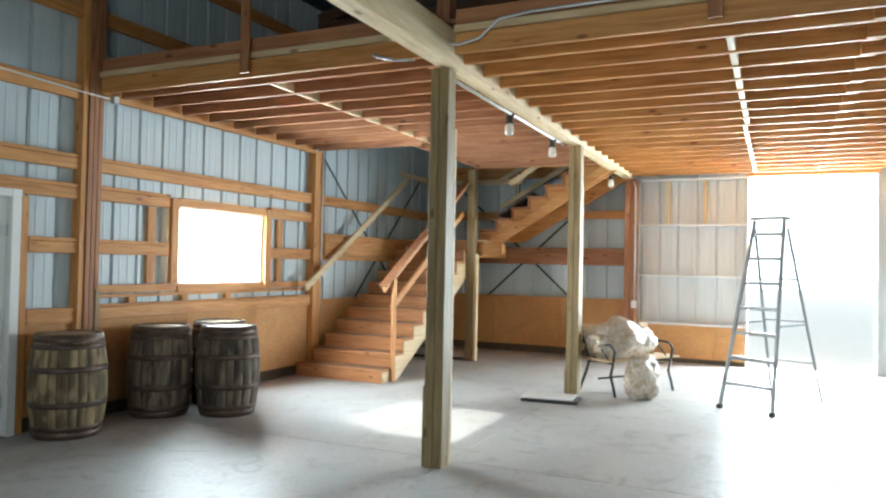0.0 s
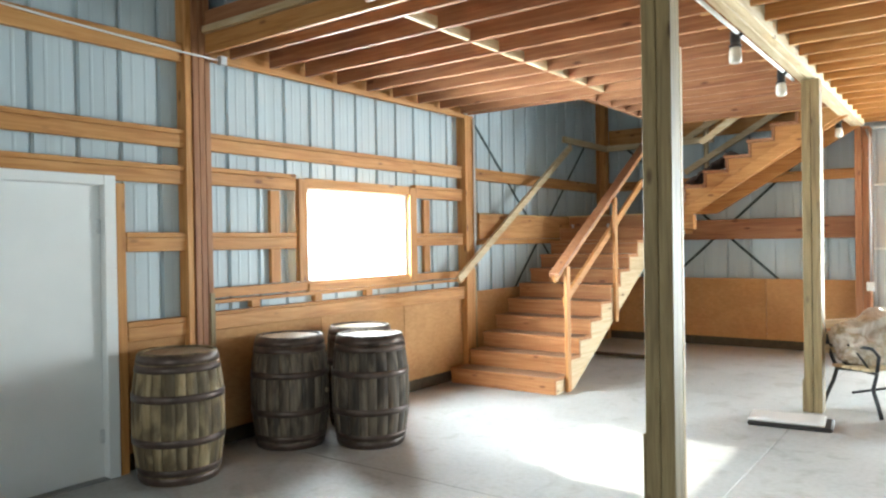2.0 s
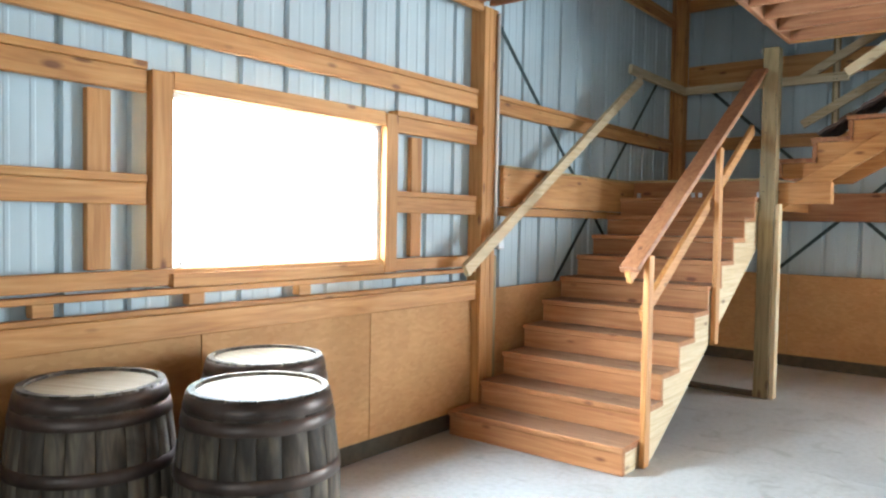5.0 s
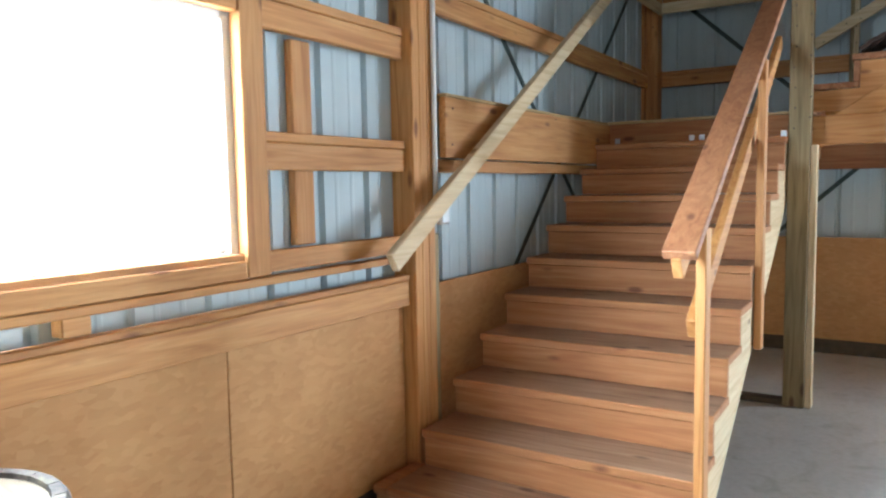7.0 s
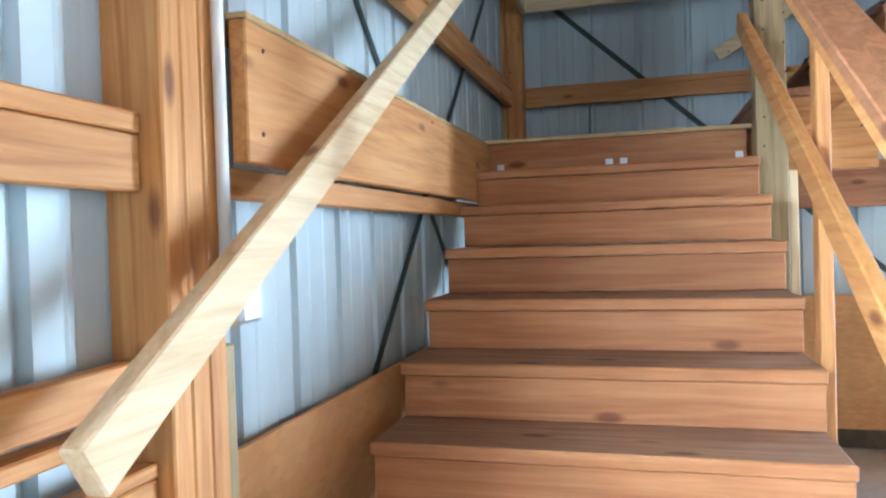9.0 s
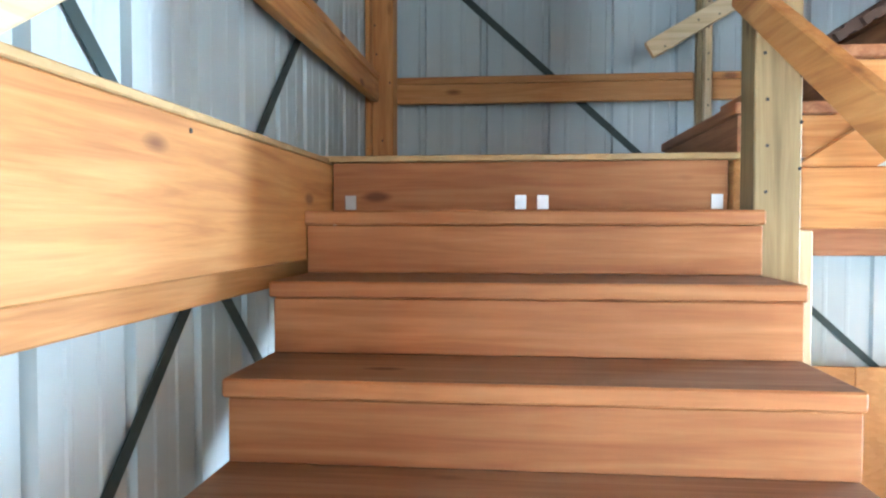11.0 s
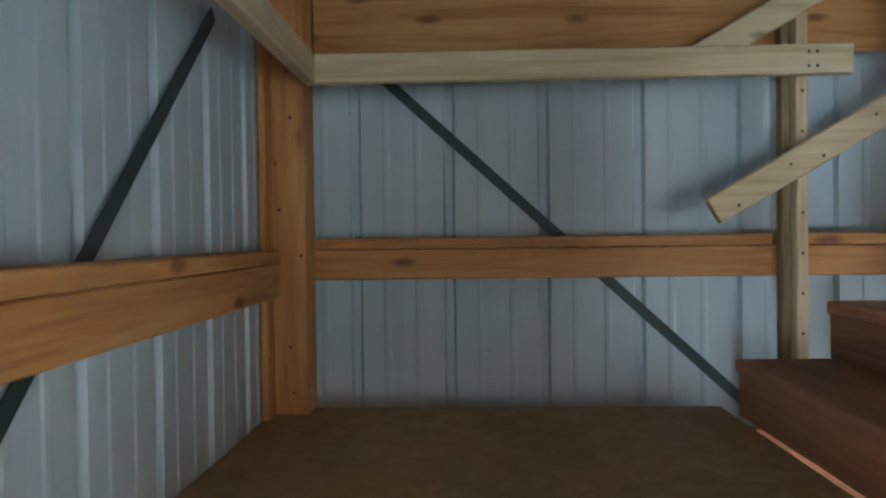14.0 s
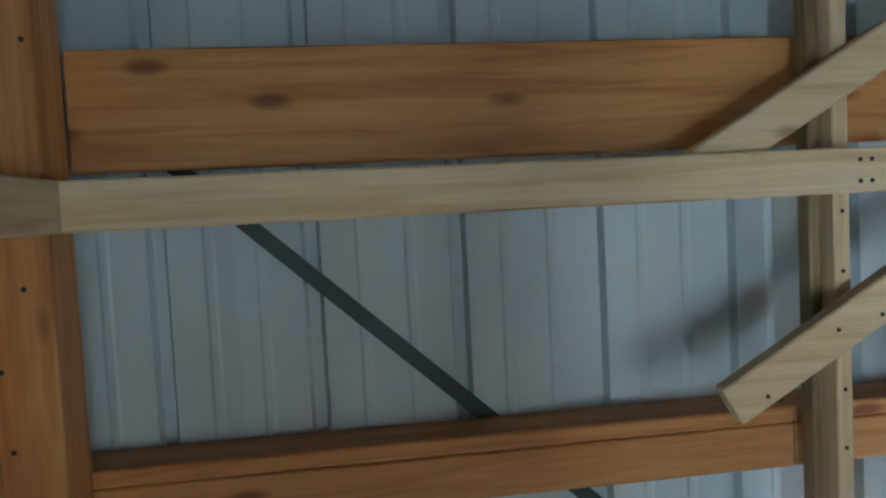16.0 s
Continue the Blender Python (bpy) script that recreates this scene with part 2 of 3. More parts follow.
# ---- ground, floor, outer shell ----
X1, Y0, Y1 = 9.2, -3.6, 11.92
bm = bmesh.new()
bmesh.ops.create_grid(bm, x_segments=8, y_segments=8, size=600, matrix=Matrix.Translation((4, 5, -0.08)))
tagged(mesh_ob("ground", bm, EARTH), "pale sunlit gravel ground around the building", "ground", kind="structure")
floor = thing("floor", "pale grey troweled concrete slab with saw-cut joints", "floor", kind="structure")
xs, ys = [-0.2, 3.62, 6.4, X1 + 0.2], [Y0 - 0.2, 0.6, 4.55, 8.3, Y1 + 0.25]
for xa, xb in zip(xs, xs[1:]):
    for ya, yb in zip(ys, ys[1:]):
        part("slab", one((xa + 0.003, ya + 0.003, -0.1), (xb - 0.003, yb - 0.003, 0), 0.003), CONCRETE, floor)
mesh = one((-0.2, Y0 - 0.2, -0.15), (X1 + 0.2, Y1 + 0.25, -0.018), 0)
part("joint_bed", mesh, SHADOWGAP, floor, "dark filler in the slab joints")

PITCH = 0.306


def sheet(u0, u1, z0, z1, off, PITCH):
    """One ribbed sheet in the plane u-z, its flats at v = 0 and its ribs pushed to v < 0."""
    pts, k = [], math.floor((u0 - off) / PITCH) - 1
    while off + k * PITCH < u1 + PITCH:
        c = off + k * PITCH
        pts += [(c - 0.022, 0), (c - 0.013, -0.026), (c + 0.013, -0.026), (c + 0.022, 0)]
        for q in (0.333, 0.667):
            d = c + q * PITCH
            pts += [(d - 0.014, 0), (d - 0.007, 0.003), (d + 0.007, 0.003), (d + 0.014, 0)]
        k += 1
    pts.sort()
    inside = [(u0, 0)] + [p for p in pts if u0 + 0.001 < p[0] < u1 - 0.001] + [(u1, 0)]
    bm = bmesh.new()
    rows = [[bm.verts.new((u, v, z)) for u, v in inside] for z in (z0, z1)]
    for i in range(len(inside) - 1):
        bm.faces.new((rows[0][i], rows[0][i + 1], rows[1][i + 1], rows[1][i]))
    return bm


def metal_wall(name, label, m, length, z0, z1, holes, off, mat, start=0.0, PITCH=PITCH):
    """Ribbed sheets side by side on a solid backing, leaving out the holes (u0, u1, z0, z1)."""
    root = thing(name, label, "wall", kind="structure")
    cuts = sorted({start, length, *[h for hole in holes for h in hole[:2]]} | {off + i * PITCH * 3 + PITCH / 2 for i in range(-12, 30)})
    cuts = [c for c in cuts if start <= c <= length]
    for a, b in zip(cuts, cuts[1:]):
        if b - a < 0.004:
            continue
        spans = [(z0, z1)]
        for h0, h1, hz0, hz1 in holes:
            if a >= h0 - 0.001 and b <= h1 + 0.001:
                spans = [s for s in ((z0, hz0), (hz1, z1)) if s[1] - s[0] > 0.01]
        for s0, s1 in spans:
            bm = sheet(a, b, s0, s1, off, PITCH)
            bm.transform(m)
            part("metal_panel", bm, mat, root)
            part("backing", one((a, -0.075, s0), (b, -0.035, s1), 0, m), WHITE, root)
    return root


WEST = Matrix(((0, 1, 0, -0.09), (1, 0, 0, 0), (0, 0, 1, 0), (0, 0, 0, 1)))
NORTH = Matrix(((1, 0, 0, 0), (0, -1, 0, 12.07), (0, 0, 1, 0), (0, 0, 0, 1)))
WIN = (5.22, 6.74, 1.24, 2.16)
metal_wall("wall_west", "pale blue-grey ribbed steel siding on a timber frame", WEST, 12.11, 0, 5.4,
           [(2.40, 3.42, 0, 2.13), WIN], 0.109, METAL, Y0 - 0.1, 0.31)
metal_wall("wall_north", "pale blue-grey ribbed steel end wall of the barn", NORTH, 3.71, 0, 6.4, [], 0.165, METAL, -0.15, 0.3425)
metal_wall("wall_north_east", "pale grey ribbed steel wall beside the large doorway", NORTH, X1 + 0.2, 0, 6.4,
           [(5.53, 7.33, 0, 3.08)], 0.155, WHITE_METAL, 3.71)
EAST = Matrix(((0, -1, 0, X1), (1, 0, 0, 0), (0, 0, 1, 0), (0, 0, 0, 1)))
SOUTH = Matrix(((1, 0, 0, 0), (0, 1, 0, Y0), (0, 0, 1, 0), (0, 0, 0, 1)))
metal_wall("wall_east", "pale blue-grey ribbed steel side wall", EAST, 12.11, 0, 5.4, [], 0.1, METAL, Y0 - 0.1)
metal_wall("wall_south", "pale blue-grey ribbed steel end wall with a wide doorway", SOUTH, X1 + 0.2, 0, 6.4,
           [(3.4, 7.0, 0, 3.6)], 0.1, METAL, -0.2)

# ---- glowing backdrop planes for the hazy bright distance outside the openings ----
haze, hnt, hb = base("glowing_backdrop", 1.0)
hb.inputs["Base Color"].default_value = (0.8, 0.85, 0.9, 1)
# Added emission: the planes glow so the openings turn white.
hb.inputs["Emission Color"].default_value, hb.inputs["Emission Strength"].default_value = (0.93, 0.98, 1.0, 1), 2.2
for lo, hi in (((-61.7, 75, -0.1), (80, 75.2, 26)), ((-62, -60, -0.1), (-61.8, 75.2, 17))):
    tagged(mesh_ob("backdrop", one(lo, hi, 0), haze), "added self-lit white backdrop for the overexposed distance outdoors", "backdrop", kind="structure")

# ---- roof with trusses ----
roof = thing("roof", "gable roof lining over the barn, coloured dark as if unlit", "roof", kind="structure")
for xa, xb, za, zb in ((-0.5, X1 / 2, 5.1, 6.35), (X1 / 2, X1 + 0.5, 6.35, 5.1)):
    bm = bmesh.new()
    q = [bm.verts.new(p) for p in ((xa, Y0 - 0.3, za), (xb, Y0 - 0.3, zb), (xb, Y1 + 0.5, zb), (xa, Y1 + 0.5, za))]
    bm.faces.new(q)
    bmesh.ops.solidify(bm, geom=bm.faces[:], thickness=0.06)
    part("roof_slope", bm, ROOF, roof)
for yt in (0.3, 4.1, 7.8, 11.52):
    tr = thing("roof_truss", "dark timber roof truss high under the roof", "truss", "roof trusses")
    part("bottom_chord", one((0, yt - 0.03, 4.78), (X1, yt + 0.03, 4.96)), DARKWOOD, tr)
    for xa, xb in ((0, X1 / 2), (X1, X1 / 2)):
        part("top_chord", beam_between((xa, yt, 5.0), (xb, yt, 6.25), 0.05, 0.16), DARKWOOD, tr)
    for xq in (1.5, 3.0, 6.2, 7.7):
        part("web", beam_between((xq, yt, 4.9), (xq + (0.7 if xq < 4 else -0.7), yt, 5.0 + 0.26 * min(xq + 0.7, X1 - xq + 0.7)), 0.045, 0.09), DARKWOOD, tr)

# ---- west wall framing ----
P1Y, P2Y = (4.04, 4.20), (7.74, 7.92)
for ya, yb in (P1Y, P2Y):
    p = thing("wall_post", "reddish brown laminated timber wall post on the slab", "post", "posts of the west wall")
    top = 5.1 if ya < 5 else 3.13
    w = (yb - ya) / 3
    for i in range(3):
        part("ply", one((-0.085, ya + i * w + 0.001, 0), (0.045, ya + (i + 1) * w - 0.001, top)), (RED if ya < 5 else PINE)["z"], p)
    if ya > 5:
        part("splice", one((-0.085, yb, 0), (0.035, yb + 0.045, 1.28)), TREATED["z"], p, "greenish treated timber splice")
    else:
        part("splice", one((-0.085, ya - 0.06, 0), (0.03, ya, top)), PINE["z"], p)
        part("splice", one((0.0455, yb - 0.045, 0), (0.06, yb, 1.25)), TREATED["z"], p, "greenish treated timber splice")
p = corner = thing("wall_post", "reddish brown timber corner post standing on the landing", "post", "posts of the west wall")
part("ply", one((-0.10, 11.78, 0), (0.048, 11.915, 5.0)), PINE["z"], p)
part("ply", one((-0.085, 11.70, 0), (-0.06, 11.778, 5.0)), PINE["z"], p)
for ya in (0.1,):
    p = thing("wall_post", "reddish brown laminated timber wall post on the slab", "post", "posts of the west wall")
    part("ply", one((-0.085, ya, 0), (0.075, ya + 0.17, 5.1)), RED["z"], p)


def girt(y0, y1, z, h=0.105, label="orange pine wall girt with a flat ledge on top", depth=0.085):
    g = thing("wall_girt", label, "girt", "girts of the west wall", "structure")
    part("face_board", one((-0.042, y0, z - h - 0.038), (0, y1, z - 0.040)), PINE["y"], g)
    part("ledge", one((-depth, y0, z - 0.038), (0.004, y1, z)), PINE["y"], g)
    return g


for z in (2.52, 3.18, 3.95, 4.7):
    girt(Y0, 3.985, z)
    if z != 3.18:
        girt(4.205, 7.735, z)
        girt(7.97, 11.63, z)
girt(Y0, 3.985, 2.24)
girt(3.50, 3.985, 1.73)
girt(3.50, 3.985, 1.08)
girt(4.205, 5.12, 2.25)
girt(6.84, 7.735, 2.25)
girt(4.205, 5.12, 1.73)
girt(6.84, 7.735, 1.73)
board("girt_board", "orange pine sill board under the window", (-0.042, 4.205, 1.205), (0, 7.735, 1.285), PINE, "girt", "girts of the west wall")
board("girt_ledge", "flat pine ledge board above a slit of siding", (-0.045, 4.205, 1.160), (0.012, 7.735, 1.19), PINE, "girt", "girts of the west wall")
board("girt_board", "wide pine board along the top of the strand board", (-0.03, 4.205, 0.95), (0.012, 7.735, 1.069), PINE, "girt", "girts of the west wall")
board("girt_ledge", "flat pine ledge board over the strand board", (-0.03, 4.205, 1.072), (0.016, 7.735, 1.098), PINE, "girt", "girts of the west wall")
for yb in (4.62, 5.35, 6.05):
    board("block", "small pine block in the slit under the window", (-0.08, yb, 1.099), (-0.02, yb + 0.09, 1.159), PINE, "block", "blocks of the west wall")
for ya, yb in ((4.86, 4.97), (7.04, 7.15)):
    board("wall_stud", "short pine stud beside the window", (-0.085, ya, 1.29), (-0.045, yb, 2.10), PINE, "stud", "studs of the west wall")
board("wall_stud", "pine stud beside the door frame", (-0.10, 3.425, 0), (0.0, 3.495, 2.08), PINE, "stud", "studs of the west wall")
board("wall_stud", "pine stud beside the door frame", (-0.10, 2.32, 0), (0.0, 2.395, 2.08), PINE, "stud", "studs of the west wall")


def osb_run(name, label, lo, hi, step, axis):
    r = thing(name, label, "wall panel", kind="structure")
    a = lo[axis]
    while a < hi[axis] - 0.01:
        b = min(a + step, hi[axis])
        l, h = list(lo), list(hi)
        l[axis], h[axis] = a + 0.002, b - 0.002
        part("panel", one(l, h, 0.003), OSB, r)
        a = b
    return r


osb_run("lower_panelling", "orange strand board lining on the lower wall", (-0.045, 4.205, 0.13), (-0.028, 7.735, 0.952), 1.22, 1)
osb_run("lower_panelling", "orange strand board lining behind the stairs", (-0.045, 7.97, 0.13), (-0.028, 11.63, 1.02), 1.22, 1)
osb_run("lower_panelling", "orange strand board lining beside the door", (-0.045, 3.50, 0.13), (-0.028, 3.985, 0.935), 1.22, 1)
osb_run("lower_panelling", "orange strand board lining on the lower wall", (-0.045, Y0, 0.13), (-0.028, 2.32, 0.935), 1.22, 1)
osb_run("lower_panelling", "orange strand board lining on the lower end wall", (0.0, 11.94, 0.13), (3.61, 11.96, 1.02), 1.22, 0)
osb_run("lower_panelling", "orange strand board lining on the lower end wall", (3.80, 11.94, 0.08), (5.50, 11.96, 0.62), 1.22, 0)
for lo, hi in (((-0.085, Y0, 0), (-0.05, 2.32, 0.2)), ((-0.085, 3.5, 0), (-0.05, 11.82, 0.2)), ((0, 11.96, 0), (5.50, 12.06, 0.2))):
    tagged(mesh_ob("baseboard", one(lo, hi), SHADOWGAP), "skirt board at the slab edge, coloured dark like a shadow gap", "skirt board", kind="structure")

# ---- window ----
w = thing("window_1", "bright sunlit window with a pine surround in steel siding", "window", kind="structure")
for ya, yb, za in ((5.13, 5.24, 1.29), (6.72, 6.832, 1.20)):
    part("jamb", one((-0.033, ya, za), (0.022, yb, 2.215)), PINE["z"], w)
part("jamb_head", one((-0.033, 5.242, 2.135), (0.016, 6.718, 2.225)), PINE["y"], w)
part("sill", one((-0.033, 5.242, 1.195), (0.018, 6.718, 1.262)), PINE["y"], w)
fr = bmesh.new()
for lo, hi in (((5.222, 1.242), (5.272, 2.158)), ((6.688, 1.242), (6.738, 2.158)), ((5.273, 1.242), (6.687, 1.292)), ((5.273, 2.105), (6.687, 2.158))):
    box(fr, (-0.085, lo[0], lo[1]), (-0.035, hi[0], hi[1]), 0.004)
fr = part("window_frame", fr, WHITE, w, "white vinyl frame")
for ya in (5.30, 6.64):
    part("latch", one((-0.05, ya, 1.293), (-0.034, ya + 0.03, 1.315), 0.004), PVC, fr)
pane = part("pane", one((-0.062, 5.273, 1.293), (-0.058, 6.687, 2.104), 0), GLASS, w)
pane.visible_shadow = False

# ---- entry door in the west wall ----
d = thing("door_1", "closed plain white entry door in a white frame", "door", kind="structure")
part("door_frame", one((-0.15, 3.335, 0), (0.012, 3.42, 2.13)), WHITE, d)
part("door_frame", one((-0.15, 2.40, 0), (0.012, 2.46, 2.13)), WHITE, d)
part("door_frame", one((-0.15, 2.462, 2.06), (0.012, 3.333, 2.13)), WHITE, d)
slab_ = part("door_leaf", one((-0.09, 2.465, 0.012), (-0.045, 3.33, 2.055)), WHITE, d)
part("hinge", one((-0.046, 3.30, 1.72), (-0.035, 3.332, 1.82)), GALV, slab_)
part("hinge", one((-0.046, 3.30, 0.25), (-0.035, 3.332, 0.35)), GALV, slab_)
part("threshold", one((-0.15, 2.46, 0), (0.02, 3.335, 0.011)), ALU, d, "worn aluminium threshold")

# ---- north wall framing ----
def north_girt(x0, x1, z, mats=PINE):
    g = thing("wall_girt", "orange pine end-wall girt with a flat ledge on top", "girt", "girts of the end wall", "structure")
    part("face_board", one((x0, 11.92, z - 0.143), (x1, 11.96, z - 0.040)), mats["x"], g)
    part("ledge", one((x0, 11.92, z - 0.038), (x1, 12.06, z)), mats["x"], g)


north_girt(0.0, 1.605, 2.554)
north_girt(1.608, 3.61, 2.554)
board("landing_ledger", "wide reddish plank bolted across the end wall", (0.0, 11.88, 1.60), (3.61, 11.92, 1.90), RED, "beam")
board("wall_beam", "wide reddish plank high on the end wall", (0.05, 11.915, 3.165), (3.61, 11.95, 3.41), PINE, "beam")
north_girt(0.0, 3.61, 4.2)
p = thing("wall_post", "reddish brown timber post of the end wall", "post", "posts of the end wall")
part("ply", one((3.62, 11.62, 0), (3.70, 11.96, 3.07)), RED["z"], p)
part("ply", one((3.705, 11.66, 0), (3.79, 11.96, 3.07)), RED["z"], p)
for z, t_ in ((0.66, 0.035), (1.46, 0.03), (2.32, 0.03), (3.10, 0.04)):
    board("rail", "thin white painted girt on the end wall", (3.80, 11.95, z - t_), (5.50, 12.04, z), {"x": WHITE}, "girt", "white girts of the end wall")
for xa in (4.24, 4.84):
    board("wall_stud", "pale stud high on the end wall", (xa, 11.98, 2.33), (xa + 0.06, 12.04, 3.05), PALE, "stud", "studs of the end wall")
for x in (5.505, 7.33):
    board("door_post", "white trim post of the large open doorway", (x, 11.94, 0), (x + 0.03, 12.12, 3.08), {"z": WHITE}, "trim", "large doorway trim")
board("door_head", "trim over the large open doorway", (5.50, 11.94, 3.082), (7.38, 12.12, 3.2), PINE, "trim", "large doorway trim")


def strap(a, b, up):
    bm = beam_between(a, b, 0.004, 0.038, 0, up)
    return tagged(mesh_ob("brace_strap", bm, STRAP), "dark perforated steel brace strap across the siding", "brace", "steel brace straps")


strap((-0.0825, 8.10, 3.10), (-0.0825, 11.45, 0.20), (0, 0, 1))
strap((-0.078, 11.30, 3.14), (-0.078, 8.20, 0.20), (0, 0, 1))
strap((0.21, 12.0625, 3.19), (3.15, 12.0625, 0.49), (0, 0, 1))
strap((3.40, 12.058, 3.19), (0.45, 12.058, 0.49), (0, 0, 1))

# ---- columns and girder ----
for xc, yc, top in ((3.60, 4.34, 4.9), (3.69, 8.09, 3.07)):
    c = thing("column", "knotty greenish treated timber column with a splice", "column", "columns under the girder")
    part("post", one((xc - 0.075, yc - 0.075, 0), (xc + 0.000, yc + 0.075, 3.065)), TREATED["z"], c)
    part("ply", one((xc + 0.002, yc - 0.07, 0), (xc + 0.075, yc + 0.07, 3.065)), TREATED["z"], c)
    part("foot_splice", one((xc - 0.090, yc - 0.073, 0), (xc - 0.077, yc + 0.073, 0.62 if yc < 5 else 0.3)), TREATED["z"], c)
    part("side_strip", one((xc - 0.060, yc + 0.077, 0), (xc + 0.075, yc + 0.11, 2.62)), PALE["z"], c, "pale strip of lumber")
    if top > 4:
        part("upper_post", one((xc - 0.045, yc - 0.06, 3.34), (xc + 0.065, yc + 0.06, top)), RED["z"], c, "reddish upper post")
gd = thing("girder", "long pale yellowish built-up girder on timber columns", "beam", kind="structure")
for xa in (3.585, 3.665):
    part("plank", one((xa, Y0, 3.07), (xa + 0.075, 11.61, 3.335)), PALE["y"], gd)
part("conduit", tube([(3.570, 4.5, 3.055), (3.570, 7.9, 3.055)], 0.014), PVC, gd, "white wiring conduit")

# ---- loft floor: joists, decking, rims ----
ZB, ZT = 3.12, 3.37
jn = 0
ys_j = [4.36 + 0.405 * i for i in range(19)]
for yj in ys_j:
    # the stairwell leaves the west strip open
    xa = 0.08 if yj < 7.72 else (1.60 if yj < 10.05 else None)
    if xa is not None:
        tagged(mesh_ob("floor_joist", one((xa, yj, ZB), (3.60, yj + 0.04, ZT)), RED["x"]), "reddish brown plank joist under the loft", "joist", "loft joists", "structure")
    tagged(mesh_ob("floor_joist", one((3.42, yj + 0.045, ZB), (6.6, yj + 0.085, ZT)), PINE["x"]), "orange plank joist under the loft", "joist", "loft joists", "structure")
    tagged(mesh_ob("floor_joist", one((6.5, yj, ZB), (X1, yj + 0.04, ZT)), PINE["x"]), "orange plank joist under the loft", "joist", "loft joists", "structure")
for ya in ys_j[:-1]:
    if ya < 7.5:
        board("bridging", "pale blocking between loft joists", (1.83, ya + 0.042, ZB + 0.01), (1.87, ya + 0.403, ZB + 0.09), PALE, "blocking", "joist blocking")
    board("bridging", "pale blocking between loft joists", (5.61 + 0.03 * (int(ya * 10) % 2), ya + 0.087, ZB + 0.01), (5.66 + 0.03 * (int(ya * 10) % 2), ya + 0.448, ZB + 0.13), PALE, "blocking", "joist blocking")
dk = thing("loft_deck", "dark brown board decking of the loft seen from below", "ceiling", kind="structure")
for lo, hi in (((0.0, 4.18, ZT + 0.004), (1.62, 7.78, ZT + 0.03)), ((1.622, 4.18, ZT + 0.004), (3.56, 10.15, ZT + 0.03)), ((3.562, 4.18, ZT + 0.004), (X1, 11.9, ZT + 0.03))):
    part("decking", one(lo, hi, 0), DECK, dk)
board("ledger", "pine ledger under the joist ends on the west wall", (0.0, 4.2, 3.085), (0.04, 7.73, 3.30), PINE, "beam")
board("header", "reddish header along the stairwell opening", (0.08, 7.735, ZB), (1.70, 7.775, ZT), RED, "beam")
board("header", "reddish header along the stairwell opening", (1.558, 7.78, ZB), (1.598, 10.10, ZT), RED, "beam")
board("header", "reddish header along the stairwell opening", (1.558, 10.105, ZB), (3.60, 10.145, ZT), PINE, "beam")
rim = thing("rim_beam", "orange doubled rim beam along the open edge of the loft", "beam", kind="structure")
for xa, xb in ((0.08, 3.615), (3.785, X1)):
    part("lower_plank", one((xa, 4.13, 3.12), (xb, 4.17, 3.27)), PINE["x"], rim)
    part("pale_strip", one((xa, 4.10, 3.273), (xb, 4.17, 3.325)), PALE["x"], rim, "pale strip of lumber")
    part("upper_plank", one((xa, 4.13, 3.328), (xb, 4.17, 3.45)), RED["x"], rim)
for x in (1.82, 5.56):
    board("hanger_post", "reddish timber hanger rising from the loft edge", (x, 4.05, 3.14), (x + 0.09, 4.086, 4.85), RED, "post", "hangers of the loft")
cable = tagged(mesh_ob("wiring_conduit", tube([(3.66, 4.11, 3.20), (3.85, 4.08, 3.17), (4.0, 4.08, 3.20), (4.15, 4.08, 3.32), (4.4, 4.08, 3.345), (X1, 4.08, 3.36)], 0.012), GALV), "thin grey wiring conduit along the rim beam", "conduit")
tagged(mesh_ob("wiring_conduit", tube([(3.46, 4.1, 3.10), (3.3, 4.1, 3.11), (3.1, 4.1, 3.17)], 0.012), GALV), "thin grey wiring conduit along the rim beam", "conduit")
tagged(mesh_ob("cable", tube([(0.005, 2.2, 3.19), (0.02, 3.0, 3.14), (0.085, 3.95, 3.09), (0.09, 4.3, 3.09)], 0.008), PVC), "white cable strung along the west wall", "cable")
board("cable_block", "small dark junction block under the rim beam", (0.08, 4.24, 3.05), (0.13, 4.30, 3.12), {"z": GALV, "y": GALV, "x": GALV}, "junction box")

# ---- lamps under the girder ----
def bulb_lamp(at):
    l = thing("hanging_bulb", "unlit clear bulb in a black socket under the girder", "lamp", "bulbs under the girder", at=at)
    part("bracket", one((0.0, -0.012, 0.05), (0.05, 0.012, 0.075)), BLACK, l)
    part("socket", lathe([(0.012, 0.10), (0.034, 0.09), (0.036, 0.02), (0.03, 0.0), (0.042, -0.005), (0.042, -0.02)], 16), BLACK, l)
    part("bulb", lathe([(0.03, -0.02), (0.042, -0.04), (0.045, -0.09), (0.042, -0.125), (0.02, -0.135)], 16), BULB, l, "frosted glass cover")
    return l


BULB = plain("frosted_glass", (0.72, 0.70, 0.62), 0.2, var=0.1)
lamp = bulb_lamp((3.55, 6.0, 2.98))
for y in (7.5, 10.8):
    copy_thing(lamp, Matrix.Translation((3.55, y, 2.98)))

